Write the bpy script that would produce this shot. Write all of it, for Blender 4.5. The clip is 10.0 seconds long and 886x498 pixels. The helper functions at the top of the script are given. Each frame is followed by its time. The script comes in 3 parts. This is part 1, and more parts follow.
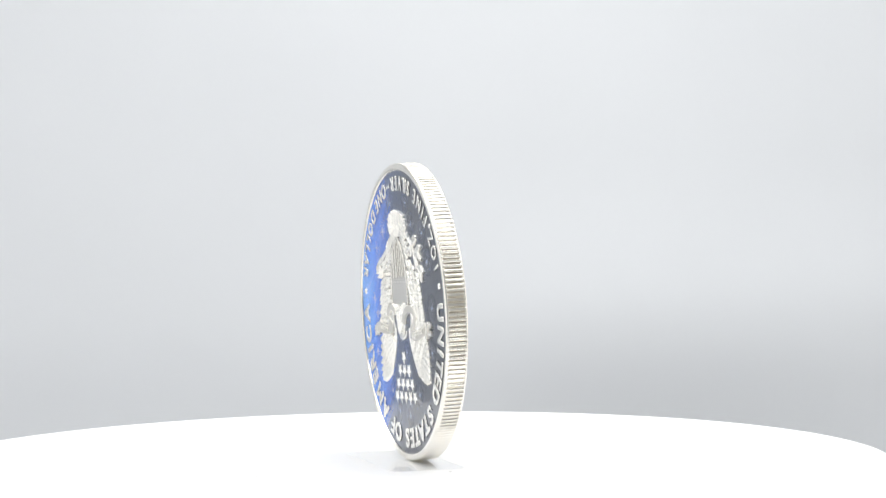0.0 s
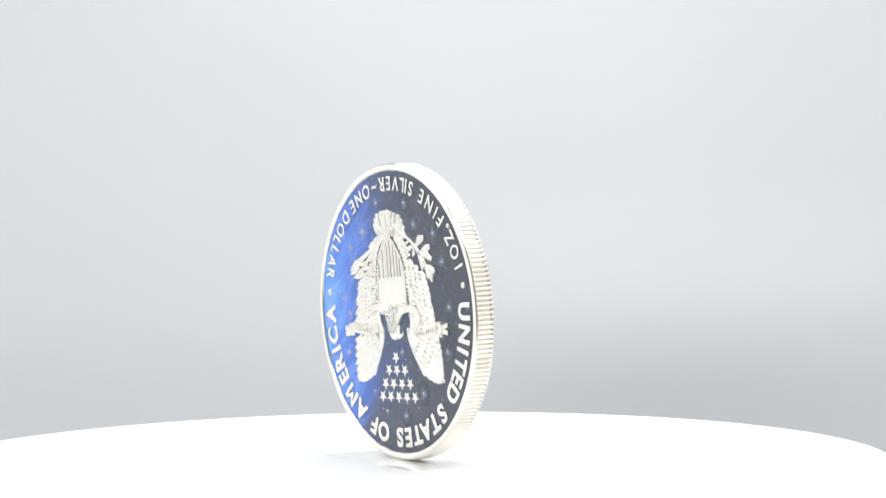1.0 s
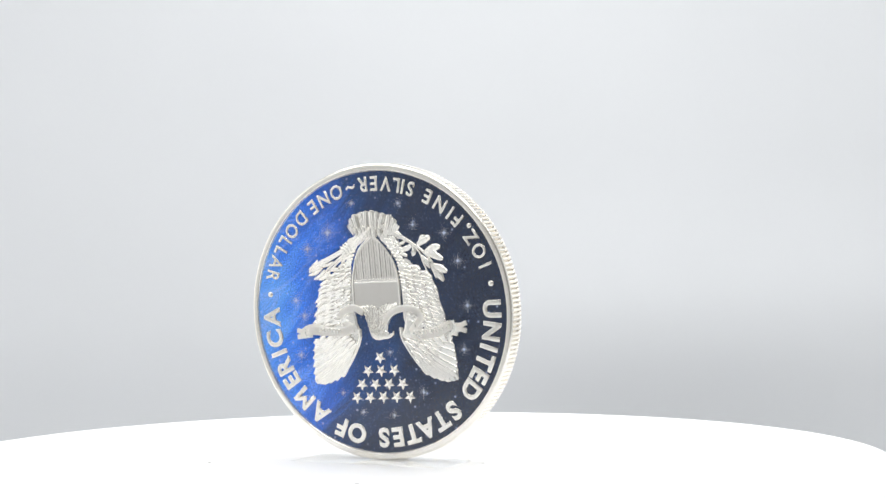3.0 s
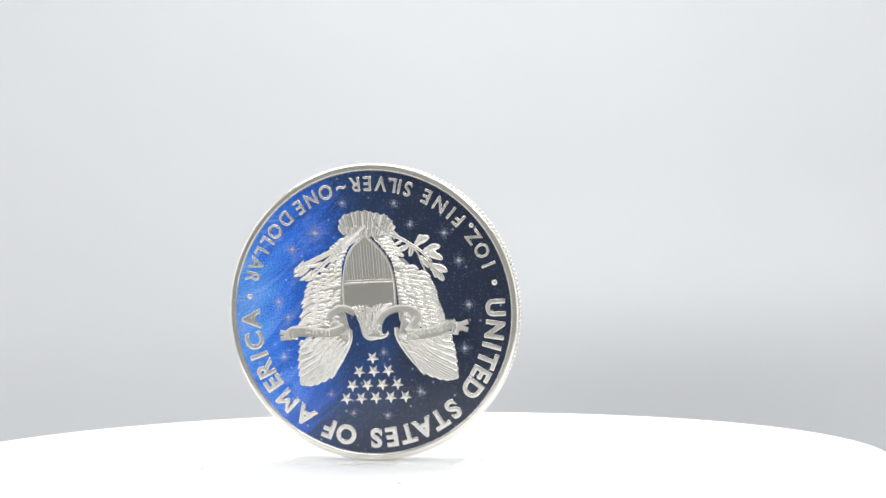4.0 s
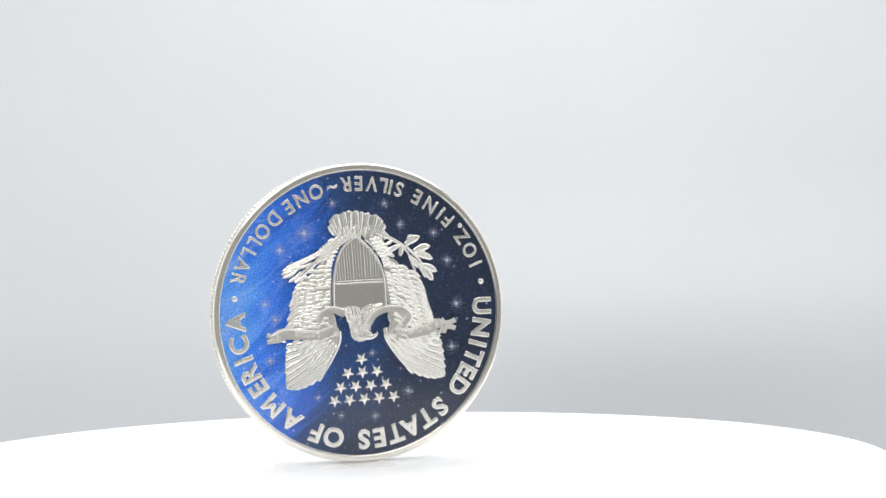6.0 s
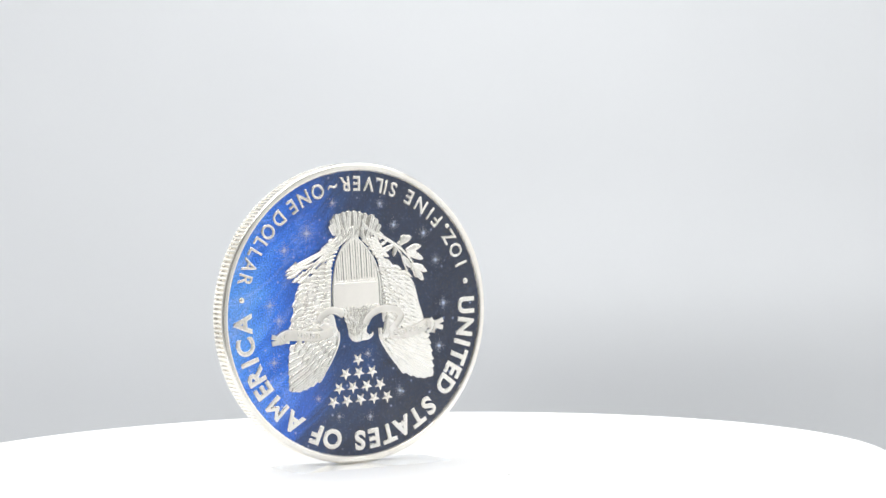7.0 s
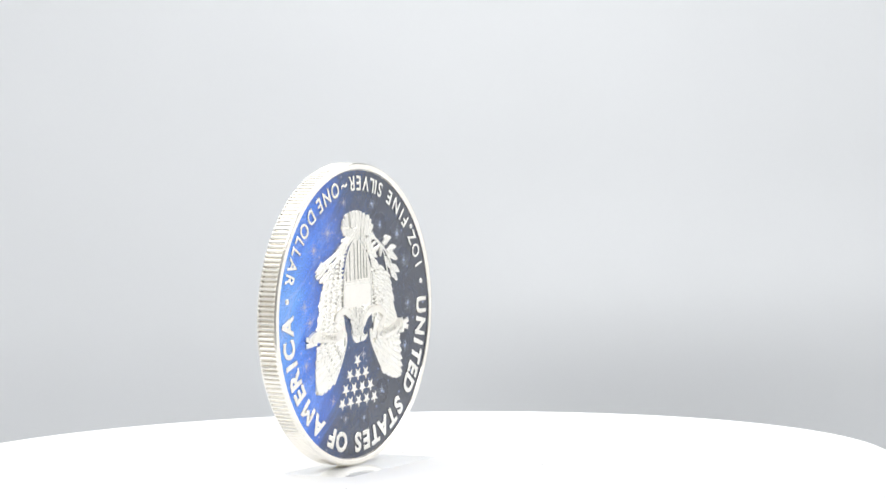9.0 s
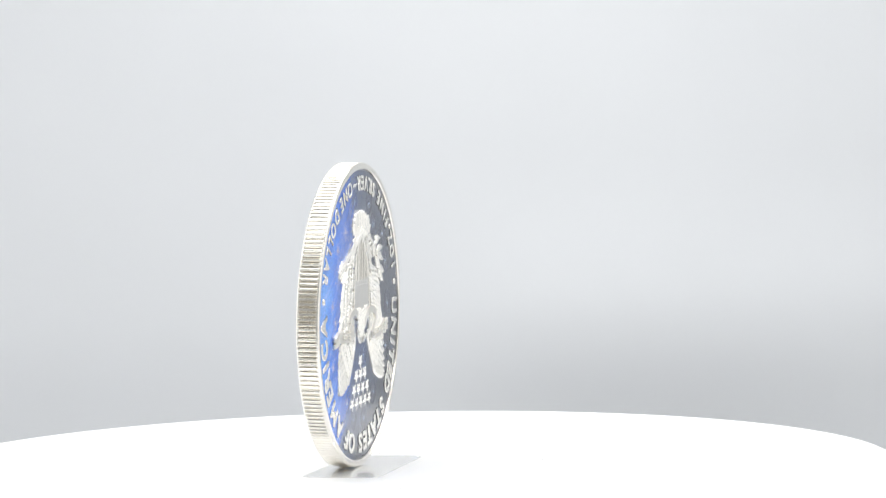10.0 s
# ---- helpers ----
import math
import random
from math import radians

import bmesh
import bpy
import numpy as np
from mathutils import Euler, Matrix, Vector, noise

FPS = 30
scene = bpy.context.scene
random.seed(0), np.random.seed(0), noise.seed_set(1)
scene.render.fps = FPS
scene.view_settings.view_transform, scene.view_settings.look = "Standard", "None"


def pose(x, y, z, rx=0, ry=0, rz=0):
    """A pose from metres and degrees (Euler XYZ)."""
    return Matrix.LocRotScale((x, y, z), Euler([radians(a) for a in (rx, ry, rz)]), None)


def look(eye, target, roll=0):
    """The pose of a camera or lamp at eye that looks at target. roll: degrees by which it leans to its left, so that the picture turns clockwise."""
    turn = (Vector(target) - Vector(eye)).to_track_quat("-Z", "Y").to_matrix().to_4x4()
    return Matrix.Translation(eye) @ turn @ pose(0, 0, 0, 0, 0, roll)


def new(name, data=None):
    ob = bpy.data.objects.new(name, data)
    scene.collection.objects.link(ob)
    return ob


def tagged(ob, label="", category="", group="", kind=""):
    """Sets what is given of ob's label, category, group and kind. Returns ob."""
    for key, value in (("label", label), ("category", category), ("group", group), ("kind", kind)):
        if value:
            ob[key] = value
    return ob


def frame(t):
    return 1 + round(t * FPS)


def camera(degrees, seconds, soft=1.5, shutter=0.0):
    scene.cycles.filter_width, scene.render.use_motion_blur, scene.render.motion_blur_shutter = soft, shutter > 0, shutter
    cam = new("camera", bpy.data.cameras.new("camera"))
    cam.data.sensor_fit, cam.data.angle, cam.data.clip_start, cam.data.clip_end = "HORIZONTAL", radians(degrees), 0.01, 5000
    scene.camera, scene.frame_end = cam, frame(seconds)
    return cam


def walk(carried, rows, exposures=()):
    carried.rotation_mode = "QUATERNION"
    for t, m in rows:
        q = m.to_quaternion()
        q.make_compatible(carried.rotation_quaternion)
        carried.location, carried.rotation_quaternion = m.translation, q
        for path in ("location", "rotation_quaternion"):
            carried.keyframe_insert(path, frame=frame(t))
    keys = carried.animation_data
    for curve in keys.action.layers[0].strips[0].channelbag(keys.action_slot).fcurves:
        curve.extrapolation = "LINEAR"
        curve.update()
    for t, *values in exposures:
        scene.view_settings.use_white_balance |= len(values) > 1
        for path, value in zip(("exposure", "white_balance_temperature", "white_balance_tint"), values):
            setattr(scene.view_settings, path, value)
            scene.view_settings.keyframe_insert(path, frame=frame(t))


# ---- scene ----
cam = camera(25.33, 10.0)
CAMERA_POSE = pose(0, -0.2674, 0.03260, 89.24, 0, -1.64) @ pose(0, 0, 0, 0, 0, -0.94)
walk(cam, [(0.0, CAMERA_POSE), (10.0, CAMERA_POSE)])

# ---- light: a photo tent lit from its roof, the room outside is dim ----
world = bpy.data.worlds.new("world")
scene.world = world
world.use_nodes = True
world.node_tree.nodes["Background"].inputs[0].default_value = (0.9, 0.95, 1.0, 1)
world.node_tree.nodes["Background"].inputs[1].default_value = 0.05
scene.view_settings.exposure = 0.36


def lamp(name, eye, target, size, size_y, watts, colour, spread=180):
    data = bpy.data.lights.new(name, "AREA")
    data.shape, data.size, data.size_y, data.energy, data.color = "RECTANGLE", size, size_y, watts, colour
    data.spread = radians(spread)
    ob = new(name, data)
    ob.matrix_world = look(eye, target)
    return ob


lamp("roof_lamp", (0.0, 0.11, 0.388), (0.0, 0.11, 0.0), 0.72, 0.46, 1.84, (1.0, 1.0, 1.0))
# added fill from the front for the coin's face and enamel
lamp("added_front_fill", (0.0, -0.28, 0.37), (0.0, -0.05, 0.0), 0.60, 0.14, 0.58, (1.0, 1.0, 1.0))
# added light that brightens the middle of the backdrop
lamp("added_backdrop_fill", (0.05, 0.31, 0.38), (0.05, 0.5, 0.0), 0.16, 0.05, 0.06, (1.0, 1.0, 1.0), 80)
# lamps outside shine through the fabric of both sides
lamp("side_panel_lamp", (-0.41, 0.13, 0.12), (0.0, 0.13, 0.12), 0.58, 0.42, 0.27, (1.0, 0.995, 0.98))
lamp("side_panel_lamp", (0.41, 0.075, 0.12), (0.0, 0.075, 0.12), 0.69, 0.42, 0.32, (1.0, 0.995, 0.98))

# ---- materials ----


def material(name):
    m = bpy.data.materials.new(name)
    m.use_nodes = True
    return m, m.node_tree.nodes, m.node_tree.links, m.node_tree.nodes["Principled BSDF"]


def noise_node(nodes, links, scale, detail=4.0, rough=0.55, coords="Object"):
    tc = nodes.new("ShaderNodeTexCoord")
    n = nodes.new("ShaderNodeTexNoise")
    n.inputs["Scale"].default_value, n.inputs["Detail"].default_value, n.inputs["Roughness"].default_value = scale, detail, rough
    links.new(tc.outputs[coords], n.inputs["Vector"])
    return n


def ramp_node(nodes, links, source, stops):
    r = nodes.new("ShaderNodeValToRGB")
    while len(r.color_ramp.elements) < len(stops):
        r.color_ramp.elements.new(0.5)
    for e, (p, c) in zip(r.color_ramp.elements, stops):
        e.position, e.color = p, (*c, 1)
    links.new(source, r.inputs[0])
    return r


def bump_node(nodes, links, source, shader, strength, distance):
    b = nodes.new("ShaderNodeBump")
    b.inputs["Strength"].default_value, b.inputs["Distance"].default_value = strength, distance
    links.new(source, b.inputs["Height"])
    links.new(b.outputs[0], shader.inputs["Normal"])


def plain(name, dark, light, rough, scale, metal=0.0, bump=0.0, distance=0.0002, bump_scale=None, specular=0.5):
    m, nodes, links, s = material(name)
    n = noise_node(nodes, links, scale)
    links.new(ramp_node(nodes, links, n.outputs[0], [(0.3, dark), (0.7, light)]).outputs[0], s.inputs["Base Color"])
    s.inputs["Roughness"].default_value, s.inputs["Metallic"].default_value = rough, metal
    s.inputs["Specular IOR Level"].default_value = specular
    if bump:
        bump_node(nodes, links, noise_node(nodes, links, bump_scale or scale * 8).outputs[0], s, bump, distance)
    return m


def enamel():
    """Printed night sky: a bright blue cloud on one side, navy on the other, fine dust of stars."""
    m, nodes, links, s = material("night_sky_enamel")
    tc = nodes.new("ShaderNodeTexCoord")
    sep = nodes.new("ShaderNodeSeparateXYZ")
    links.new(tc.outputs["Object"], sep.inputs[0])

    def maths(op, a, b, clamp=False):
        k = nodes.new("ShaderNodeMath")
        k.operation, k.use_clamp = op, clamp
        for i, v in enumerate((a, b)):
            if isinstance(v, (int, float)):
                k.inputs[i].default_value = v
            else:
                links.new(v, k.inputs[i])
        return k.outputs[0]

    mapping = nodes.new("ShaderNodeMapping")
    mapping.inputs["Rotation"].default_value = (0, radians(-38), 0)
    mapping.inputs["Scale"].default_value = (2.2, 1, 0.8)
    mapping.vector_type = "TEXTURE"
    links.new(tc.outputs["Object"], mapping.inputs[0])
    cloud = nodes.new("ShaderNodeTexNoise")
    for k, v in (("Scale", 120), ("Detail", 8), ("Roughness", 0.62), ("Distortion", 0.9)):
        cloud.inputs[k].default_value = v
    links.new(mapping.outputs[0], cloud.inputs["Vector"])
    # metres across the face, towards the bright side, bent by the cloud
    across = maths("ADD", maths("MULTIPLY", sep.outputs["X"], -1.0), maths("MULTIPLY", sep.outputs["Z"], 0.17))
    across = maths("SUBTRACT", across, maths("MULTIPLY", maths("MULTIPLY", sep.outputs["Z"], sep.outputs["Z"]), 9.0))
    shift = maths("MULTIPLY", maths("SUBTRACT", cloud.outputs[0], 0.5), 0.028)
    level = maths("ADD", across, shift)
    unit = maths("MULTIPLY", maths("ADD", level, 0.014), 1 / 0.032, True)
    base = ramp_node(nodes, links, unit, [(0.0, (0.010, 0.020, 0.050)), (0.22, (0.011, 0.024, 0.064)), (0.40, (0.013, 0.037, 0.108)),
                                          (0.54, (0.013, 0.054, 0.19)), (0.66, (0.019, 0.115, 0.55)), (0.84, (0.036, 0.19, 0.79)), (1.0, (0.10, 0.33, 0.90))])
    # pale wisps drawn out along the cloud
    streak = nodes.new("ShaderNodeTexNoise")
    for k, v in (("Scale", 210), ("Detail", 7), ("Roughness", 0.6), ("Distortion", 1.6)):
        streak.inputs[k].default_value = v
    links.new(mapping.outputs[0], streak.inputs["Vector"])
    wisp = ramp_node(nodes, links, streak.outputs[0], [(0.50, (0, 0, 0)), (0.72, (0.6,) * 3)])
    lit = ramp_node(nodes, links, unit, [(0.56, (0, 0, 0)), (0.85, (1, 1, 1))])
    wispy = nodes.new("ShaderNodeMix")
    wispy.data_type = "RGBA"
    links.new(maths("MULTIPLY", wisp.outputs[0], lit.outputs[0]), wispy.inputs["Factor"])
    links.new(base.outputs[0], wispy.inputs["A"])
    wispy.inputs["B"].default_value = (0.30, 0.46, 0.90, 1)
    dust = nodes.new("ShaderNodeTexVoronoi")
    dust.inputs["Scale"].default_value = 900
    links.new(tc.outputs["Object"], dust.inputs["Vector"])
    speck = ramp_node(nodes, links, dust.outputs["Distance"], [(0.0, (1, 1, 1)), (0.19, (0, 0, 0))])
    rare = ramp_node(nodes, links, dust.outputs["Color"], [(0.35, (0, 0, 0)), (0.9, (0.9, 0.9, 0.9))])
    flake = nodes.new("ShaderNodeTexVoronoi")
    flake.inputs["Scale"].default_value = 2900
    links.new(tc.outputs["Object"], flake.inputs["Vector"])
    glint = ramp_node(nodes, links, flake.outputs["Distance"], [(0.0, (1, 1, 1)), (0.38, (0, 0, 0))])
    few = ramp_node(nodes, links, flake.outputs["Color"], [(0.45, (0, 0, 0)), (0.95, (0.20,) * 3)])
    specks = maths("ADD", maths("MULTIPLY", speck.outputs[0], rare.outputs[0]), maths("MULTIPLY", glint.outputs[0], few.outputs[0]), True)
    k = nodes.new("ShaderNodeMix")
    k.data_type = "RGBA"
    links.new(specks, k.inputs["Factor"])
    grain = ramp_node(nodes, links, noise_node(nodes, links, 5200, 2).outputs[0], [(0.3, (0.5,) * 3), (0.7, (1.55,) * 3)])
    grainy = nodes.new("ShaderNodeMix")
    grainy.data_type, grainy.blend_type = "RGBA", "MULTIPLY"
    grainy.inputs["Factor"].default_value = 1.0
    links.new(wispy.outputs["Result"], grainy.inputs["A"])
    links.new(grain.outputs[0], grainy.inputs["B"])
    links.new(grainy.outputs["Result"], k.inputs["A"])
    k.inputs["B"].default_value = (0.45, 0.55, 0.85, 1)
    links.new(k.outputs["Result"], s.inputs["Base Color"])
    s.inputs["Roughness"].default_value = 0.24
    s.inputs["Specular IOR Level"].default_value = 0.5
    s.inputs["Coat Weight"].default_value, s.inputs["Coat Roughness"].default_value, s.inputs["Coat IOR"].default_value = 0.5, 0.08, 1.5
    bump_node(nodes, links, noise_node(nodes, links, 9000, 2).outputs[0], s, 0.12, 0.00002)
    return m


def sparkle_print():
    """A four-rayed printed star that fades out into the sky behind it."""
    m, nodes, links, s = material("printed_star")
    tc = nodes.new("ShaderNodeTexCoord")
    sep = nodes.new("ShaderNodeSeparateXYZ")
    links.new(tc.outputs["Object"], sep.inputs[0])

    def maths(op, a, b=0.0, clamp=False):
        k = nodes.new("ShaderNodeMath")
        k.operation, k.use_clamp = op, clamp
        for i, v in enumerate((a, b)):
            if isinstance(v, (int, float)):
                k.inputs[i].default_value = v
            else:
                links.new(v, k.inputs[i])
        return k.outputs[0]

    ax = maths("MULTIPLY", maths("ABSOLUTE", sep.outputs["X"]), 1000.0)
    az = maths("MULTIPLY", maths("ABSOLUTE", sep.outputs["Z"]), 1000.0)
    # rays: thin across, fading along
    r = maths("POWER", maths("ADD", maths("MULTIPLY", ax, ax), maths("MULTIPLY", az, az)), 0.5)
    fade = maths("SUBTRACT", 1.0, maths("DIVIDE", r, 1.6), True)
    ray = maths("DIVIDE", 0.006, maths("ADD", maths("MULTIPLY", ax, az), 0.006))
    core = maths("POWER", maths("SUBTRACT", 1.0, maths("DIVIDE", r, 1.3), True), 3.5)
    alpha = maths("ADD", maths("MULTIPLY", maths("MULTIPLY", ray, fade), 0.65), maths("MULTIPLY", core, 0.6), True)
    links.new(maths("MULTIPLY", alpha, 0.62), s.inputs["Alpha"])
    s.inputs["Base Color"].default_value = (0.66, 0.76, 1.0, 1)
    s.inputs["Roughness"].default_value = 0.25
    return m


FROST = plain("frosted_silver", (0.79, 0.775, 0.73), (0.87, 0.855, 0.81), 0.26, 900, 1.0, 0.25, 0.00010, 3200)
MIRROR = plain("polished_silver", (0.80, 0.775, 0.725), (0.86, 0.835, 0.79), 0.12, 300, 1.0, 0.05, 0.00001, 3000)
EDGE = plain("milled_silver", (0.87, 0.84, 0.775), (0.92, 0.895, 0.84), 0.18, 500, 1.0, 0.1, 0.00001, 6000)
SATIN = plain("satin_silver", (0.78, 0.755, 0.70), (0.86, 0.835, 0.785), 0.30, 700, 1.0, 0.1, 0.00002, 4000)
ENAMEL = enamel()
SPARKLE = sparkle_print()
TABLE = plain("white_lacquer", (0.80, 0.80, 0.797), (0.83, 0.83, 0.827), 0.45, 60, 0.0, 0.03, 0.0001, 1500, 0.3)
table_shader = TABLE.node_tree.nodes["Principled BSDF"]
table_shader.inputs["Subsurface Weight"].default_value, table_shader.inputs["Subsurface Scale"].default_value = 0.6, 0.006
table_shader.inputs["Subsurface Radius"].default_value = (1.0, 0.95, 0.85)
TABLE_SIDE = plain("white_plastic", (0.74, 0.74, 0.74), (0.78, 0.78, 0.78), 0.5, 40)
FABRIC = plain("white_tent_fabric", (0.76, 0.765, 0.77), (0.80, 0.805, 0.81), 0.9, 14, 0.0, 0.12, 0.0003, 900, 0.2)
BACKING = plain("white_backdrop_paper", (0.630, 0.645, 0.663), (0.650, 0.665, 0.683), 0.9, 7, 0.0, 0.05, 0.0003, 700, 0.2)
MAT = plain("pale_unseen_floor", (0.50, 0.505, 0.51), (0.56, 0.565, 0.57), 0.85, 20, 0.0, 0.1, 0.0003, 900, 0.2)
FRONT_PANEL = plain("grey_beige_front_panel", (0.37, 0.368, 0.352), (0.43, 0.427, 0.41), 0.9, 9, 0.0, 0.1, 0.0003, 900, 0.2)
DUST = plain("grey_lint", (0.42, 0.40, 0.38), (0.55, 0.52, 0.49), 0.9, 4000)


def acrylic():
    m, nodes, links, s = material("clear_plastic")
    s.inputs["Base Color"].default_value = (0.985, 0.985, 0.98, 1)
    s.inputs["Transmission Weight"].default_value = 0.93
    s.inputs["IOR"].default_value = 1.3
    ro = ramp_node(nodes, links, noise_node(nodes, links, 400).outputs[0], [(0.35, (0.04,) * 3), (0.75, (0.12,) * 3)])
    links.new(ro.outputs[0], s.inputs["Roughness"])
    return m


ACRYLIC = acrylic()

# ---- mesh helpers: faces of the coin are drawn in mm with z as relief, then stood up ----
STAND_UP = Matrix.Rotation(radians(90), 4, "X") @ Matrix.Scale(0.001, 4)
MM = Matrix.Scale(0.001, 4)


def link_mesh(name, bm, mat, parent=None, label="", smooth=False):
    me = bpy.data.meshes.new(name)
    bmesh.ops.recalc_face_normals(bm, faces=bm.faces)
    bm.to_mesh(me)
    bm.free()
    me.materials.append(mat)
    if smooth:
        me.shade_smooth()
    ob = new(name, me)
    if parent:
        ob.parent = parent
    return tagged(ob, label)


def part(name, bm, mat, parent, label="", smooth=False, m=STAND_UP):
    bm.transform(m)
    return link_mesh(name, bm, mat, parent, label, smooth)


def lathe(bm, profile, n):
    """Turns (radius, z) pairs round the z axis; radius may be a function of the step."""
    rings = []
    for r, z in profile:
        if r == 0:
            rings.append([bm.verts.new((0, 0, z))])
        else:
            rings.append([bm.verts.new(((r(i) if callable(r) else r) * math.cos(2 * math.pi * i / n),
                                        (r(i) if callable(r) else r) * math.sin(2 * math.pi * i / n), z)) for i in range(n)])
    for a, b in zip(rings, rings[1:]):
        for i in range(n):
            q = [a[i % len(a)], a[(i + 1) % len(a)], b[(i + 1) % len(b)], b[i % len(b)]]
            bm.faces.new(list(dict.fromkeys(q)))


def box(bm, x0, x1, y0, y1, z0, z1):
    made = bmesh.ops.create_cube(bm, size=1, matrix=Matrix.LocRotScale(((x0 + x1) / 2, (y0 + y1) / 2, (z0 + z1) / 2), None, (x1 - x0, y1 - y0, z1 - z0)))
    return made["verts"]


# ---- the tent and the room round it ----
def shell(name, label, mat, *size, bevel=0.0):
    bm = bmesh.new()
    box(bm, *size)
    if bevel:
        bmesh.ops.bevel(bm, geom=bm.edges[:], offset=bevel, segments=2, affect="EDGES")
    return tagged(link_mesh(name, bm, mat), label, kind="structure")


def smooth_step(a, b, v):
    k = min(1.0, max(0.0, (v - a) / (b - a)))
    return k * k * (3 - 2 * k)


def backdrop():
    """One soft sheet hung behind the turntable: it bellies out a little and its foot swings back, most on the east
    side; these slopes are shaped in to shade the foot and brighten the belly.
    """
    bm = bmesh.new()
    heights = list(np.linspace(-0.105, 0.06, 56)) + list(np.linspace(0.075, 0.395, 16))
    rows = []
    for x in np.linspace(-0.41, 0.41, 83):
        swing = 0.12 * smooth_step(-0.26, -0.14, x) + 0.20 * smooth_step(-0.03, 0.09, x) - 0.16 * smooth_step(0.12, 0.24, x) - 0.2 * smooth_step(0.22, 0.34, x)
        depth, column = 0.0, []
        for i in range(len(heights) - 1, -1, -1):
            z = heights[i]
            if i < len(heights) - 1:
                # slope chosen for its shading: darker band at the foot, brighter lobe above
                slope = swing * smooth_step(0.004, -0.036, z) * smooth_step(-0.10, -0.05, z) - 0.12 * smooth_step(-0.008, 0.01, z) * smooth_step(0.06, 0.02, z) * smooth_step(-0.02, 0.07, x)
                depth += slope * (heights[i + 1] - z)
            column.append(bm.verts.new((x, 0.50 + depth + 0.0006 * math.sin(9 * x + 4 * z), z)))
        rows.append(column)
    for a, b in zip(rows, rows[1:]):
        for i in range(len(heights) - 1):
            bm.faces.new((a[i], b[i], b[i + 1], a[i + 1]))
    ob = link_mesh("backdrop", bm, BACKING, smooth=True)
    k = ob.modifiers.new("thickness", "SOLIDIFY")
    k.thickness, k.offset = 0.0006, -1
    return tagged(ob, "pale grey sheet hung behind the turntable", kind="structure")


backdrop()
# the floor is out of view; its pale colour is chosen to bounce light
shell("floor", "unseen floor of the photo tent, made pale to bounce light", MAT, -0.424, 0.424, -0.47, 0.53, -0.116, -0.106)
shell("wall_west", "white fabric side of the photo tent", FABRIC, -0.424, -0.416, -0.47, 0.53, -0.106, 0.40)
shell("wall_east", "white fabric side of the photo tent", FABRIC, 0.416, 0.424, -0.47, 0.53, -0.106, 0.40)
shell("wall_north", "white fabric back of the photo tent", FABRIC, -0.416, 0.416, 0.524, 0.53, -0.106, 0.40)
shell("ceiling", "white fabric roof of the photo tent", FABRIC, -0.424, 0.424, -0.47, 0.53, 0.402, 0.41)
# unseen panel added for the coin to reflect, in place of the dim room
shell("wall_south", "unseen grey panel added at the front for the coin to reflect", FRONT_PANEL, -0.416, 0.416, -0.47, -0.462, -0.106, 0.40)


# ---- turntable ----
def turntable():
    tt = new("turntable")
    tagged(tt, "round white motorised turntable on the unseen pale floor", "turntable")
    bm = bmesh.new()
    lathe(bm, [(0, -5), (70.6, -5), (71.0, -4.6), (71.0, -2.3), (70.7, -1.8), (68.3, -0.25), (67.85, 0.15), (67.4, 0.38), (66.3, 0.38), (63.8, 0.24), (61, 0.08), (57, 0), (40, 0), (0, 0)], 256)
    top = part("platter", bm, TABLE, tt, "white lacquered round platter with a sloping rim", smooth=True, m=MM)
    bm = bmesh.new()
    lathe(bm, [(0, -105.9), (60, -105.9), (62, -105), (62, -8), (60, -6), (0, -6)], 96)
    part("drum", bm, TABLE_SIDE, tt, m=MM)
    bm = bmesh.new()
    lathe(bm, [(0, -6), (9, -6), (9, -5), (0, -5)], 48)
    part("spindle", bm, TABLE_SIDE, tt, m=MM)
    return top


PLATTER = turntable()


# ---- clear film under the coin ----
def clear_film():
    st = new("clear_film")
    tagged(st, "thin clear plastic film on the turntable under the coin", "plastic film")
    bm = bmesh.new()
    box(bm, -14.8, 9.0, -2.3, 8.0, 0.004, 0.03)
    corners = [e for e in bm.edges if abs(e.verts[0].co.z - e.verts[1].co.z) > 0.01]
    bmesh.ops.bevel(bm, geom=corners, offset=0.8, segments=4, affect="EDGES")
    part("sheet", bm, ACRYLIC, st, m=MM).visible_shadow = False
    return st


FILM = clear_film()

# ---- the coin ----
FIELD_R, COIN_R, REEDS = 19.45, 20.44, 200
COIN = new("silver_coin")
tagged(COIN, "upside-down one ounce silver coin with blue starry enamel, standing on edge", "coin")


def coin_body():
    def reed(depth):
        """Six steps to a reed: a flat crown and a narrow groove."""
        return lambda i: COIN_R - depth * (1.0, 0.35, 0.05, 0.0, 0.05, 0.35)[i % 6]
    bm = bmesh.new()
    lathe(bm, [(0, -0.06), (FIELD_R + 0.05, -0.06), (FIELD_R + 0.05, 0.06), (FIELD_R + 0.11, 0.19), (FIELD_R + 0.18, 0.235), (FIELD_R + 0.30, 0.25), (COIN_R - 0.34, 0.25), (COIN_R - 0.20, 0.225),
               (COIN_R - 0.10, 0.15), (reed(0.02), 0.02), (reed(0.2), -0.10), (reed(0.38), -0.2), (reed(0.38), -2.27), (reed(0.2), -2.37), (reed(0.02), -2.48), (COIN_R - 0.10, -2.61),
               (COIN_R - 0.20, -2.69), (COIN_R - 0.34, -2.73), (FIELD_R + 0.24, -2.73), (FIELD_R, -2.45), (0, -2.45)], REEDS * 6)
    return part("body", bm, EDGE, COIN, "bright silver planchet with raised rim and reeded edge")


coin_body()
bm = bmesh.new()
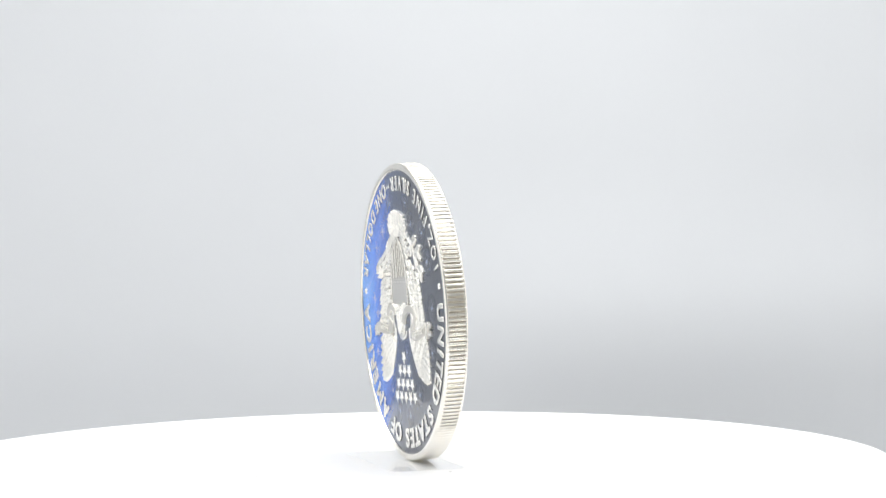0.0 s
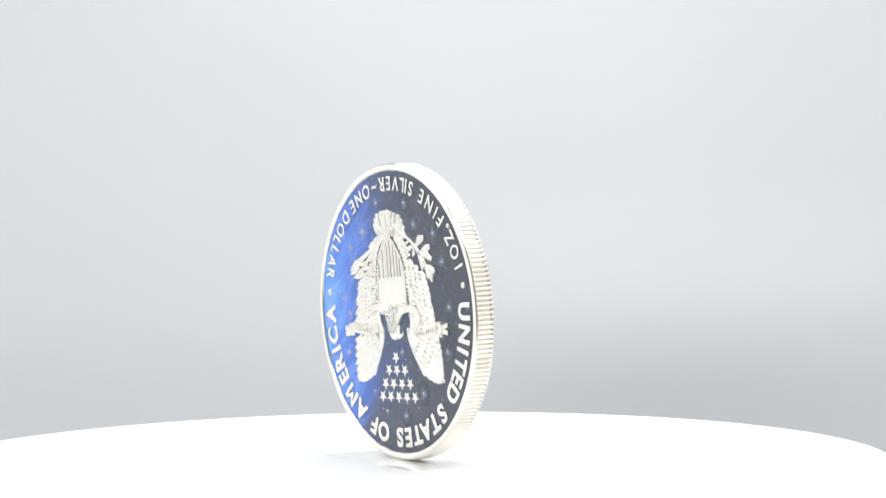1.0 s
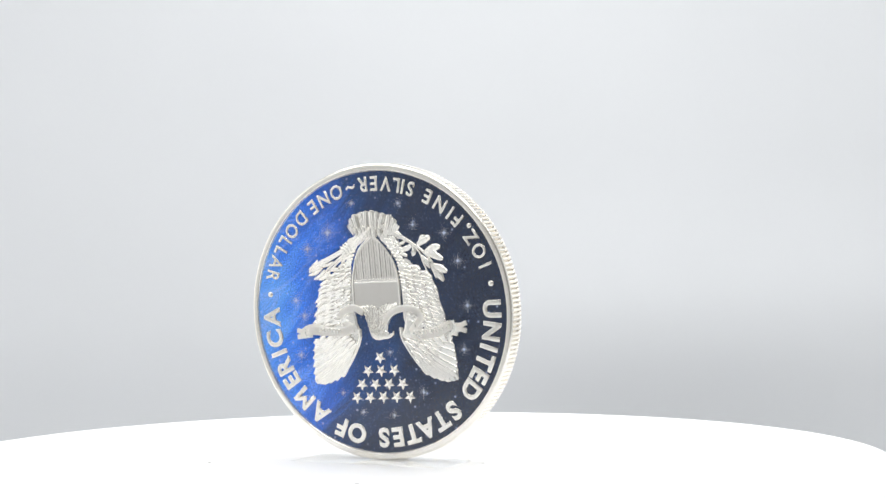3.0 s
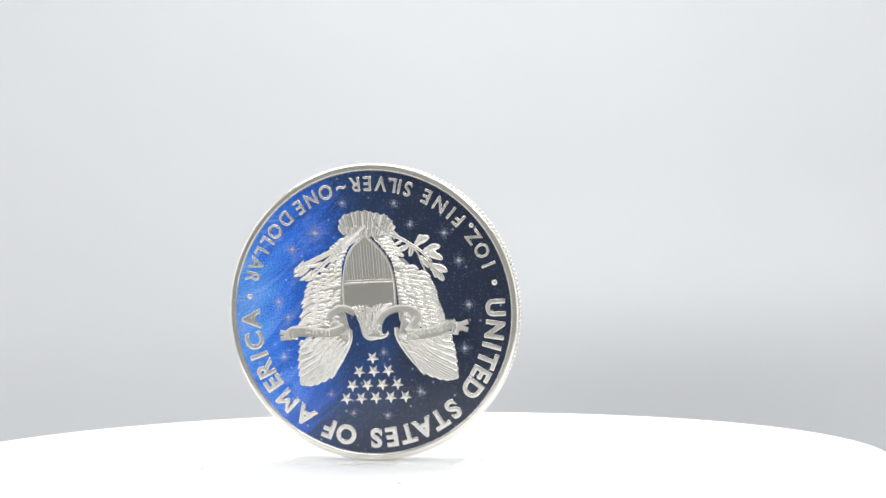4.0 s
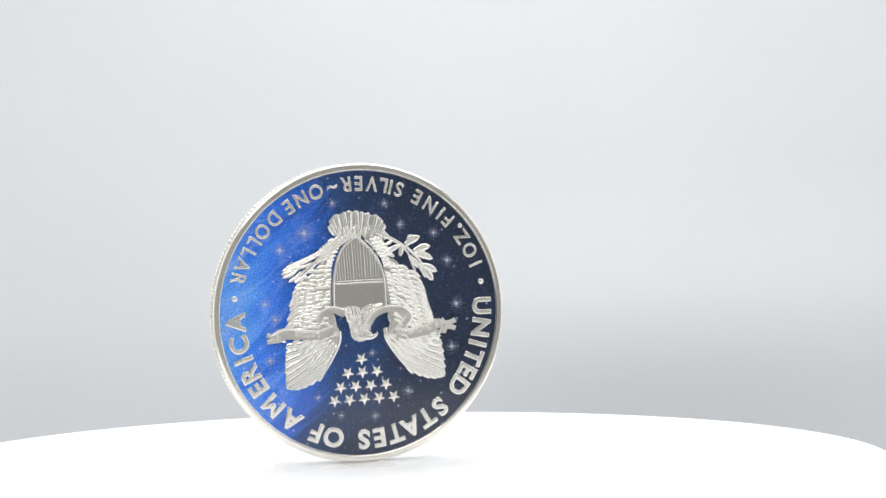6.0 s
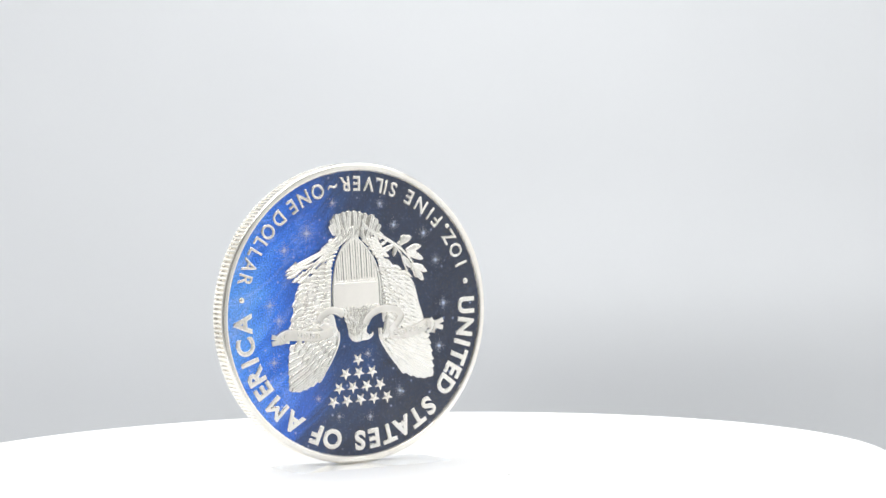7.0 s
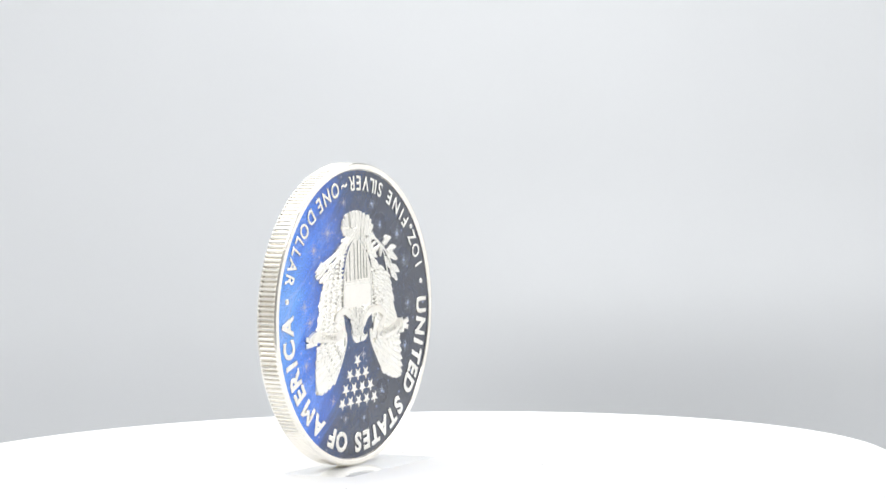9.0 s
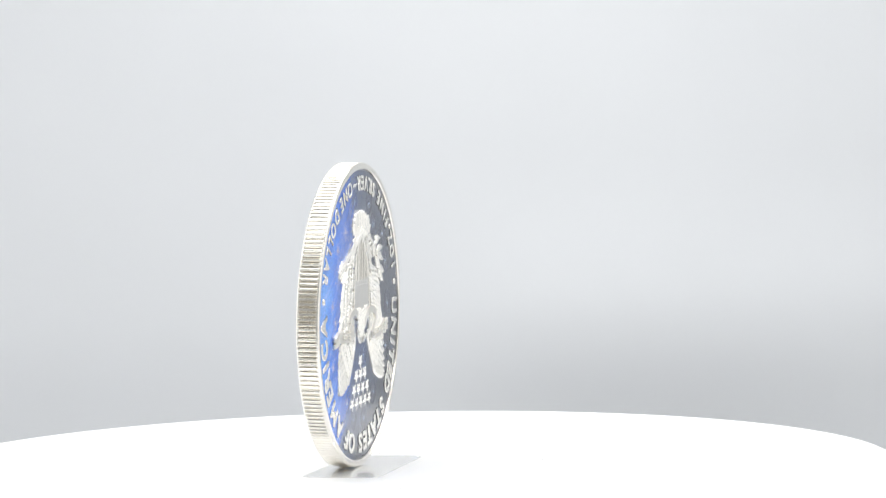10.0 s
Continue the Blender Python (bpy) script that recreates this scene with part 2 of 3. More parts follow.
lathe(bm, [(0, 0), (6, 0), (12, 0), (FIELD_R, 0), (FIELD_R, -0.05)], 256)
part("field", bm, ENAMEL, COIN, "blue and navy night sky enamel field")


def letter_at(char, height, x, y, turn, bold, parent, relief=0.16, base=0.0, stretch=1.0):
    """One raised letter about the point x, y, turned by an angle in radians."""
    cu = bpy.data.curves.new("letter", "FONT")
    cu.body, cu.size, cu.extrude, cu.bevel_depth, cu.bevel_resolution, cu.offset, cu.resolution_u = char, 1.0, 0.02, 0.058, 2, bold - 0.012, 5
    tmp = bpy.data.objects.new("letter", cu)
    scene.collection.objects.link(tmp)
    me = bpy.data.meshes.new_from_object(tmp.evaluated_get(bpy.context.evaluated_depsgraph_get()))
    bpy.data.objects.remove(tmp)
    bm = bmesh.new()
    bm.from_mesh(me)
    bpy.data.meshes.remove(me)
    xs, ys, zs = ([v.co[k] for v in bm.verts] for k in range(3))
    cap = 0.74
    s = height / cap
    mid = (min(ys) + max(ys)) / 2 if char in "~" else cap * 0.47
    bm.transform(Matrix.Diagonal((s * stretch, s, relief / (max(zs) - min(zs)) * 1.2, 1)) @ Matrix.Translation((-(min(xs) + max(xs)) / 2, -mid, -min(zs))))
    bm.transform(Matrix.Translation((x, y, base - relief * 0.2)) @ Matrix.Rotation(turn, 4, "Z"))
    return part("letter", bm, FROST, parent)


def letter(char, height, angle, radius, inward, bold):
    """A letter on the ring at that angle; its head points out of the ring or into it."""
    a = radians(angle)
    return letter_at(char, height, radius * math.cos(a), radius * math.sin(a), a + (math.pi / 2 if inward else -math.pi / 2), bold, COIN, stretch=0.9 if inward else 1.0)


for word, angles in (("UNITED", (-1.9, -11.9, -19.4, -25.8, -33.0, -40.8)), ("STATES", (-53.7, -61.6, -70.0, -77.8, -85.6, -92.9)),
                     ("OF", (-107.1, -115.6)), ("AMERICA", (-128.5, -139.0, -149.5, -157.2, -163.7, -170.8, -181.0))):
    for c, a in zip(word, angles):
        letter(c, 2.6, a, 17.38, False, 0.0)
for word, angles in (("1OZ", (17.5, 24.3, 31.3)), ("FINE", (41.4, 45.9, 52.0, 59.2)), ("SILVER", (68.2, 72.2, 75.6, 80.8, 87.0, 92.8)),
                     ("~", (99.1,)), ("ONE", (106.7, 114.0, 120.7)), ("DOLLAR", (129.0, 136.5, 142.6, 147.8, 153.5, 159.9))):
    for c, a in zip(word, angles):
        letter(c, 2.05, a, 17.68, True, -0.022)


def dome(bm, x, y, r, h, n=20):
    k = len(bm.verts)
    lathe(bm, [(r, -0.03), (r * 0.97, h * 0.5), (r * 0.7, h * 0.9), (0, h)], n)
    bm.verts.ensure_lookup_table()
    bmesh.ops.translate(bm, verts=bm.verts[k:], vec=(x, y, 0))


for angle, radius, size in ((9.2, 17.7, 0.42), (168.6, 17.63, 0.42), (35.8, 18.45, 0.36)):
    bm = bmesh.new()
    dome(bm, radius * math.cos(radians(angle)), radius * math.sin(radians(angle)), size, 0.2)
    part("dot", bm, FROST, COIN, smooth=True)


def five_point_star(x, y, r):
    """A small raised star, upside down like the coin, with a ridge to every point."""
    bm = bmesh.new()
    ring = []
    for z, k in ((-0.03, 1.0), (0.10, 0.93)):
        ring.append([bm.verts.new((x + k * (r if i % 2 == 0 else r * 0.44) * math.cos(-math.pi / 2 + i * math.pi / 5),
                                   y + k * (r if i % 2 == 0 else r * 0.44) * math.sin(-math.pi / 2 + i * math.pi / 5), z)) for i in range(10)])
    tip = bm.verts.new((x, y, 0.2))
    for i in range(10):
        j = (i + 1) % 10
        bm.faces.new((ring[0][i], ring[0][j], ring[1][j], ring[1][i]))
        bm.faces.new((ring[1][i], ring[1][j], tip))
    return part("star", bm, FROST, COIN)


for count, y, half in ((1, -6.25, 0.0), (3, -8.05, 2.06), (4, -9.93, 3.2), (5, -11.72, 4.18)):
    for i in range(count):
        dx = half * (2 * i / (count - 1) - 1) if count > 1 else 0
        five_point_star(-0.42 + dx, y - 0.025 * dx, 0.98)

# ---- the eagle in relief, its wings mirrored about the middle line ----
MIDDLE = -0.05


def spline(points, n):
    """A smooth line through a few points."""
    pts = [Vector((*p, 0)) if len(p) == 2 else Vector(p) for p in points]
    pts = [2 * pts[0] - pts[1]] + pts + [2 * pts[-1] - pts[-2]]
    out = []
    for k in range(n + 1):
        s = k / n * (len(pts) - 3)
        i = min(int(s), len(pts) - 4)
        t = s - i
        a, b, c, d = pts[i:i + 4]
        out.append(0.5 * (2 * b + (c - a) * t + (2 * a - 5 * b + 4 * c - d) * t * t + (3 * b - a - 3 * c + d) * t ** 3))
    return out


def sweep(bm, points, width, section, n=16, floor=-0.04):
    """A strip of relief along a line. width(s) is the half width, section(c, s) the height across it, c from -1 to 1."""
    line = spline(points, n)
    across = (-1.0, -0.92, -0.6, -0.25, 0.0, 0.25, 0.6, 0.92, 1.0)
    rows = []
    for k, p in enumerate(line):
        d = (line[min(k + 1, n)] - line[max(k - 1, 0)])
        side = Vector((-d.y, d.x, 0)).normalized()
        w = max(width(k / n), 0.004)
        rows.append([bm.verts.new((p.x + side.x * w * c, p.y + side.y * w * c, floor if abs(c) == 1 else section(c, k / n))) for c in across])
    for a, b in zip(rows, rows[1:]):
        for i in range(len(across) - 1):
            bm.faces.new((a[i], a[i + 1], b[i + 1], b[i]))
    for end in (rows[0], rows[-1]):
        low = [bm.verts.new((v.co.x, v.co.y, floor)) for v in end[1:-1]]
        full = [end[0], *low, end[-1]]
        for i in range(len(across) - 1):
            bm.faces.new(list(dict.fromkeys((end[i], end[i + 1], full[i + 1], full[i]))))


def blob(bm, outline, height, rim=0.55, n=64, floor=-0.04, shrink=1.0):
    """A pillow of relief inside a closed smooth outline of a few points."""
    pts = spline([*outline, outline[0]], n)[:-1]
    mid = sum(pts, Vector()) / n
    rings = []
    for k, z in ((shrink, floor), (0.985 * shrink, height * 0.5), (0.94 * shrink, height * 0.8), (rim * shrink, height)):
        rings.append([bm.verts.new((mid.x + (p.x - mid.x) * k, mid.y + (p.y - mid.y) * k, z)) for p in pts])
    for a, b in zip(rings, rings[1:]):
        for i in range(n):
            bm.faces.new((a[i], a[(i + 1) % n], b[(i + 1) % n], b[i]))
    bm.faces.new(rings[-1])


def flip(p, side, wide=1.0):
    return (wide * (2 * MIDDLE - p[0]), p[1] + 0.044 * p[0]) if side > 0 else (p[0], p[1])


def feather_mesh(base, tip, width, low, high, bend=0.0, blunt=0.6, arch=0.3, barb=0.012):
    """One overlapping feather: rises to a rounded end, with a quill line along its middle and faint slanting barbs."""
    bm = bmesh.new()
    b, t = Vector((*base, 0)), Vector((*tip, 0))
    d = t - b
    mid = (b + t) / 2 + Vector((-d.y, d.x, 0)) * bend
    sweep(bm, [b, mid, t], lambda s: width / 2 * (0.6 + 0.4 * min(s * 2, 1)) * (1 - max(0, (s - blunt) / (1.0001 - blunt)) ** 2.4) ** 0.5,
          lambda c, s: low + (high - low) * s + arch * (1 - abs(c) ** 2.2) - (0.06 if abs(c) < 0.1 else 0) - 0.1 * abs(c) ** 4
          + barb * math.sin(9.0 * d.length * s + 5.0 * abs(c)), n=9 if d.length < 1.2 else 16)
    return bm


LOW_RELIEF = STAND_UP @ Matrix.Diagonal((1, 1, 0.46, 1))


def piece(name, bm, mat, parent, label=""):
    return part(name, bm, mat, parent, label, m=LOW_RELIEF)


wing_outline = ((-3.12, 7.89), (-4.98, 7.98), (-6.52, 6.39), (-8.31, 5.44), (-9.72, 3.53), (-10.17, 1.22), (-10.82, -2.01), (-7.45, -2.81), (-3.66, -2.27), (-3.49, 1.62))
tip_outline = ((-3.04, -2.32), (-3.31, -4.02), (-4.80, -6.56), (-6.64, -8.83), (-8.31, -9.26), (-9.89, -9.51), (-11.33, -9.58), (-11.30, -7.76), (-11.24, -5.57), (-10.63, -3.43), (-8.07, -2.70), (-5.25, -2.62))
for side in (-1, 1):
    # upper wing with rows of short feathers that point outwards
    bm = bmesh.new()
    blob(bm, [flip(p, side) for p in wing_outline], 0.14, shrink=0.86)
    wing = part("wing", bm, FROST, COIN, "feathered wing in frosted silver relief", m=LOW_RELIEF)
    # small ragged scales next to the shield, then one outer row of long rounded feathers
    columns = (((-3.55, 7.3), (-4.7, -0.9), 16, 1.35, 0.60, 0.24, 0.29, 18), ((-4.5, 6.8), (-6.1, -1.5), 16, 1.6, 0.62, 0.19, 0.25, 16),
               ((-5.6, 6.1), (-7.2, -1.8), 15, 2.0, 0.66, 0.14, 0.20, 9), ((-6.7, 5.4), (-8.1, -2.1), 13, 2.95, 0.68, 0.09, 0.14, 4))
    for r0, r1, count, length, width, low, high, ragged in columns:
        for i in range(count):
            s = (i + random.uniform(-0.2, 0.2)) / (count - 1)
            x, y = r0[0] + (r1[0] - r0[0]) * s, r0[1] + (r1[1] - r0[1]) * s
            lean = 187 + 16 * math.sin(3 * s) if side < 0 else 205 + 12 * math.sin(2.5 * s)
            a = radians(lean + random.uniform(-ragged, ragged))
            k = length * random.uniform(0.85, 1.1) * (0.72 + 0.28 * min(1, s * 3)) * (1.16 if side > 0 else 1.0)
            piece("feather", feather_mesh(flip((x, y), side), flip((x + k * math.cos(a), y + k * math.sin(a)), side), width * random.uniform(0.85, 1.15), low, high, 0.13 * side, 0.4, 0.36), FROST, wing)
    # lowered wing tip: long primaries fan out from the leading edge, coverts lie over their roots
    bm = bmesh.new()
    blob(bm, [flip(p, side, 1.035) for p in tip_outline], 0.14, shrink=0.93)
    tip = part("wing_tip", bm, FROST, COIN, "fanned wing tip in frosted silver relief", m=LOW_RELIEF)
    roots, ends = spline([(-6.70, -3.12), (-5.27, -3.61), (-4.50, -4.87), (-5.50, -6.35)], 10), spline([(-10.83, -3.67), (-11.15, -5.90), (-11.27, -8.08), (-10.82, -9.43), (-9.25, -9.37), (-6.94, -8.61)], 10)
    for i in range(11):
        piece("feather", feather_mesh(flip(roots[i].xy, side, 1.035), flip(ends[i].xy, side, 1.035), 1.12, 0.14, 0.20, -0.05 * side, 0.86), FROST, tip)
    for r, (p0, p1, q0, q1, count) in enumerate((((-8.68, -2.59), (-5.47, -6.04), (-10.12, -4.10), (-7.38, -7.51), 6), ((-6.97, -2.63), (-4.55, -5.42), (-8.71, -3.65), (-6.15, -6.67), 6), ((-5.19, -2.62), (-3.75, -4.14), (-6.79, -3.12), (-5.02, -5.51), 5))):
        for i in range(count):
            s = i / (count - 1)
            a = (p0[0] + (p1[0] - p0[0]) * s, p0[1] + (p1[1] - p0[1]) * s)
            b = (q0[0] + (q1[0] - q0[0]) * s, q0[1] + (q1[1] - q0[1]) * s)
            piece("feather", feather_mesh(flip(a, side, 1.035), flip(b, side, 1.035), 0.72, 0.24 + 0.05 * r, 0.34 + 0.05 * r, 0.08 * side), FROST, tip)
    bm = bmesh.new()
    sweep(bm, [flip(p, side, 1.035) for p in ((-3.27, -2.15), (-3.41, -3.76), (-4.77, -6.25), (-6.57, -8.64))], lambda s: 0.34 - 0.16 * s, lambda c, s: 0.46 - 0.3 * c * c, n=14)
    piece("leading_edge", bm, FROST, tip)

# tail: a fan of broad feathers over the shield's point
bm = bmesh.new()
blob(bm, ((-3.48, 12.90), (-2.62, 13.86), (0.04, 14.05), (2.93, 13.25), (4.08, 12.16), (3.67, 10.86), (0.20, 10.36), (-3.15, 11.32)), 0.14, shrink=0.9)
tail = part("tail", bm, FROST, COIN, "fanned tail in frosted silver relief", m=LOW_RELIEF)
tail_ends = spline([(-3.45, 12.46), (-2.89, 13.66), (-1.20, 14.09), (0.20, 14.10), (1.72, 13.72), (3.30, 13.16), (4.10, 11.91)], 10)
tail_roots = spline([(-2.87, 10.92), (-0.11, 10.39), (3.32, 10.48)], 10)
for i in sorted(range(11), key=lambda i: -abs(i - 5)):
    piece("feather", feather_mesh(tail_roots[i].xy, tail_ends[i].xy, random.uniform(0.85, 1.35), 0.16, 0.30 + 0.02 * (5 - abs(i - 5)) + random.uniform(-0.06, 0.06), random.uniform(-0.05, 0.05), 0.84, 0.42), FROST, tail)
for i in range(7):
    # short coverts over the roots of the tail
    root = tail_roots[1 + i]
    piece("feather", feather_mesh((root.x, root.y - 0.1), (root.x * 1.02 + random.uniform(-0.15, 0.15), root.y + 1.3 + random.uniform(-0.2, 0.2)), 0.8, 0.4, 0.5, random.uniform(-0.1, 0.1), 0.5, 0.3), FROST, tail)

# shield
bm = bmesh.new()
shield_line = spline([(-0.09, 10.60), (1.36, 9.27), (2.80, 7.16), (3.48, 4.86), (3.54, 0.5)], 20), spline([(-3.77, 0.8), (-3.46, 5.36), (-2.53, 8.25), (-1.42, 9.56), (-0.09, 10.60)], 20)
ring = shield_line[0] + shield_line[1][:-1]
low = [bm.verts.new((p.x, p.y, -0.04)) for p in ring]
top = [bm.verts.new((p.x, p.y, 0.40)) for p in ring]
bm.faces.new(top)
for i in range(len(ring)):
    j = (i + 1) % len(ring)
    bm.faces.new((low[i], low[j], top[j], top[i]))
shield = part("shield", bm, MIRROR, COIN, "polished silver shield with upright stripes", m=LOW_RELIEF)
for line in shield_line:
    bm = bmesh.new()
    sweep(bm, [line[i] for i in range(0, 21, 4)], lambda s: 0.17, lambda c, s: 0.58 - 0.12 * c * c, n=24)
    piece("border", bm, FROST, shield)
bm = bmesh.new()
sweep(bm, ((-3.46, 4.24), (-0.00, 4.18), (3.47, 4.02)), lambda s: 0.10, lambda c, s: 0.54 - 0.1 * c * c, n=8)
piece("crossbar", bm, FROST, shield)
bm = bmesh.new()
sweep(bm, ((-3.43, 4.58), (0.03, 4.52), (3.50, 4.36)), lambda s: 0.05, lambda c, s: 0.50 - 0.08 * c * c, n=8)
piece("crossbar", bm, FROST, shield)
for x, half, mat in ((-2.98, 0.05, FROST), (-2.62, 0.07, MIRROR), (-2.25, 0.06, MIRROR), (-1.92, 0.09, FROST), (-1.50, 0.07, MIRROR), (-1.12, 0.05, MIRROR), (-0.72, 0.09, FROST), (-0.30, 0.06, MIRROR),
                     (0.10, 0.05, FROST), (0.46, 0.07, MIRROR), (0.92, 0.10, FROST), (1.34, 0.06, MIRROR), (1.72, 0.08, FROST), (2.10, 0.05, MIRROR), (2.44, 0.07, FROST), (2.84, 0.06, MIRROR)):
    head = 10.15 - 1.45 * abs(x / 2.0) ** 1.35 - 0.1
    bm = bmesh.new()
    sweep(bm, ((x, 4.75), (x, (4.75 + head) / 2), (x, head)), lambda s: half, lambda c, s: (0.60 if mat is FROST else 0.46) - 0.06 * c * c, n=4)
    piece("stripe", bm, mat, shield)

# neck and head, upside down, with the hooked beak to one side
bm = bmesh.new()
blob(bm, ((-3.58, 1.12), (-2.37, 1.57), (-1.05, 1.70), (-0.18, 1.14), (0.08, 0.26), (0.31, -0.79), (-0.79, -1.36), (-1.86, -1.02), (-2.44, 0.07)), 0.34, 0.6)
blob(bm, ((0.15, 1.04), (1.28, 1.47), (2.60, 1.68), (3.59, 1.08), (2.76, 0.45), (1.80, -0.13), (1.29, -1.52), (0.48, -1.84), (-0.08, -0.76)), 0.30, 0.6)
blob(bm, ((-1.78, -0.76), (-1.77, -2.19), (-1.43, -3.31), (-0.61, -3.87), (0.57, -3.77), (1.43, -3.48), (1.18, -2.73), (1.32, -1.78), (0.94, -0.97), (-0.44, -0.34)), 0.42, 0.6)
head = part("head", bm, FROST, COIN, "eagle's head with hooked beak in silver relief", m=LOW_RELIEF)
# neck feathers run down from both shoulders and meet behind the beak
neck_roots = spline([(-2.95, 0.98), (-1.86, 1.22), (-0.66, 1.12), (0.10, 0.70), (0.87, 1.02), (2.18, 1.18), (3.10, 1.02)], 12)
neck_mids = spline([(-1.98, 0.03), (-1.19, 0.10), (-0.41, 0.04), (0.37, -0.02), (1.17, 0.18), (1.97, 0.38)], 12)
neck_ends = spline([(-1.49, -2.6), (-1.06, -2.9), (-0.48, -3.0), (0.18, -2.6), (0.71, -2.12), (1.14, -1.76)], 12)
for i in range(13):
    flow = spline([neck_roots[i], neck_mids[i], neck_ends[i]], 40)
    for j in range(6):
        s = min(0.98, (j + random.uniform(-0.3, 0.3) + 0.3) / 6)
        a, b = flow[int(max(0, s) * 40)], flow[min(40, int(max(0, s) * 40) + 11)]
        if (b - a).length > 0.3:
            piece("feather", feather_mesh(a.xy, b.xy, 0.46 * random.uniform(0.8, 1.2), 0.34, 0.46, random.uniform(-0.15, 0.15), 0.5, 0.26), FROST, head)
bm = bmesh.new()
sweep(bm, ((0.30, -3.30), (0.95, -3.42), (1.55, -3.33), (2.02, -3.05), (2.05, -2.66)), lambda s: 0.40 * (1 - s) ** 0.8 + 0.05, lambda c, s: 0.62 - 0.2 * c * c - 0.15 * s, n=14)
piece("beak", bm, FROST, head)
bm = bmesh.new()
sweep(bm, ((-0.10, -2.10), (0.45, -2.35), (0.95, -2.75), (1.35, -3.02)), lambda s: 0.13, lambda c, s: 0.68 - 0.15 * c * c, n=10)
piece("brow", bm, FROST, head)
bm = bmesh.new()
dome(bm, 0.50, -2.78, 0.17, 0.68, 12)
piece("eye", bm, MIRROR, head)


# ribbon in four lengths with raised borders
def ribbon_band(points, half, base, rise, n=22):
    bm = bmesh.new()
    sweep(bm, points, lambda s: half(s), lambda c, s: base + rise * math.sin(math.pi * s) + (0.08 if abs(c) > 0.7 else 0.0), n=n)
    return bm


ribbon = part("ribbon", ribbon_band(((-12.41, -2.41), (-11.11, -1.83), (-8.64, -2.12), (-6.17, -2.38), (-4.19, -1.95)), lambda s: 0.72 + 0.06 * math.sin(6 * s), 0.62, 0.08), SATIN, COIN, "motto ribbon in frosted silver relief", m=LOW_RELIEF)
for outline in (((-6.22, -0.04), (-4.92, 0.61), (-3.77, 0.14), (-3.46, -1.35), (-3.19, -2.62), (-5.20, -2.78), (-6.24, -1.44)), ((6.79, -1.09), (5.57, 0.01), (4.34, -0.64), (3.75, -2.47), (3.34, -3.68), (5.26, -3.84), (6.68, -2.48))):
    bm = bmesh.new()
    blob(bm, outline, 0.46, 0.7)
    piece("fold", bm, FROST, ribbon)
for points, half, base in ((((-4.18, -1.83), (-5.08, -1.38), (-5.96, -0.68)), 0.50, 0.54), (((-6.12, -0.42), (-5.46, 0.40), (-3.87, 0.84), (-2.37, 0.09)), 0.52, 0.68),
                           (((0.92, -1.55), (1.74, -0.43), (3.41, 0.25), (5.58, 0.07), (6.56, -0.88), (6.12, -1.66)), 0.50, 0.68), (((6.33, -1.42), (5.38, -2.38), (4.83, -2.96)), 0.48, 0.54),
                           (((4.75, -3.17), (6.54, -3.38), (8.74, -3.18), (10.93, -2.36)), 0.74, 0.60), (((10.71, -2.03), (11.57, -2.88), (11.43, -3.83)), 0.45, 0.56),
                           (((-13.30, -1.78), (-12.57, -2.03), (-11.71, -2.22)), 0.34, 0.50), (((-13.31, -2.72), (-12.43, -2.66), (-11.49, -2.61)), 0.34, 0.50),
                           (((11.55, -2.41), (12.38, -2.47), (13.37, -2.18)), 0.34, 0.50), (((11.55, -3.09), (12.43, -3.04), (13.28, -3.30)), 0.34, 0.50)):
    piece("fold", ribbon_band(points, lambda s: half, base, 0.06, 14), SATIN, ribbon)
for points, half in ((((-11.20, -1.35), (-11.72, -1.85), (-11.55, -2.55), (-10.75, -2.75)), 0.26), (((11.30, -1.75), (11.62, -2.55), (11.20, -3.45), (10.62, -3.60)), 0.28)):
    piece("fold", ribbon_band(points, lambda s: half, 0.60, 0.05, 14), FROST, ribbon)
for word, p0, p1 in (("UNUM", (-6.41, -2.36), (-9.19, -1.95)), ("E", (10.60, -2.52), (10.60, -2.52)), ("PLURIBUS", (9.64, -2.85), (5.49, -3.29))):
    for i, c in enumerate(word):
        s = i / max(1, len(word) - 1)
        slope = math.atan2(p1[1] - p0[1], p1[0] - p0[0]) if len(word) > 1 else radians(160)
        letter_at(c, 0.72, p0[0] + (p1[0] - p0[0]) * s, p0[1] + (p1[1] - p0[1]) * s, slope, -0.02, ribbon, 0.10, 0.322)

# bundle of arrows held in one foot
bm = bmesh.new()
blob(bm, ((-0.17, 12.0), (0.28, 11.09), (-1.92, 9.81), (-3.81, 8.56), (-4.58, 9.30), (-2.89, 10.72), (-1.35, 11.84)), 0.42, 0.75)
arrows = part("arrow_bundle", bm, FROST, COIN, "bundle of arrows in frosted silver relief", m=LOW_RELIEF)
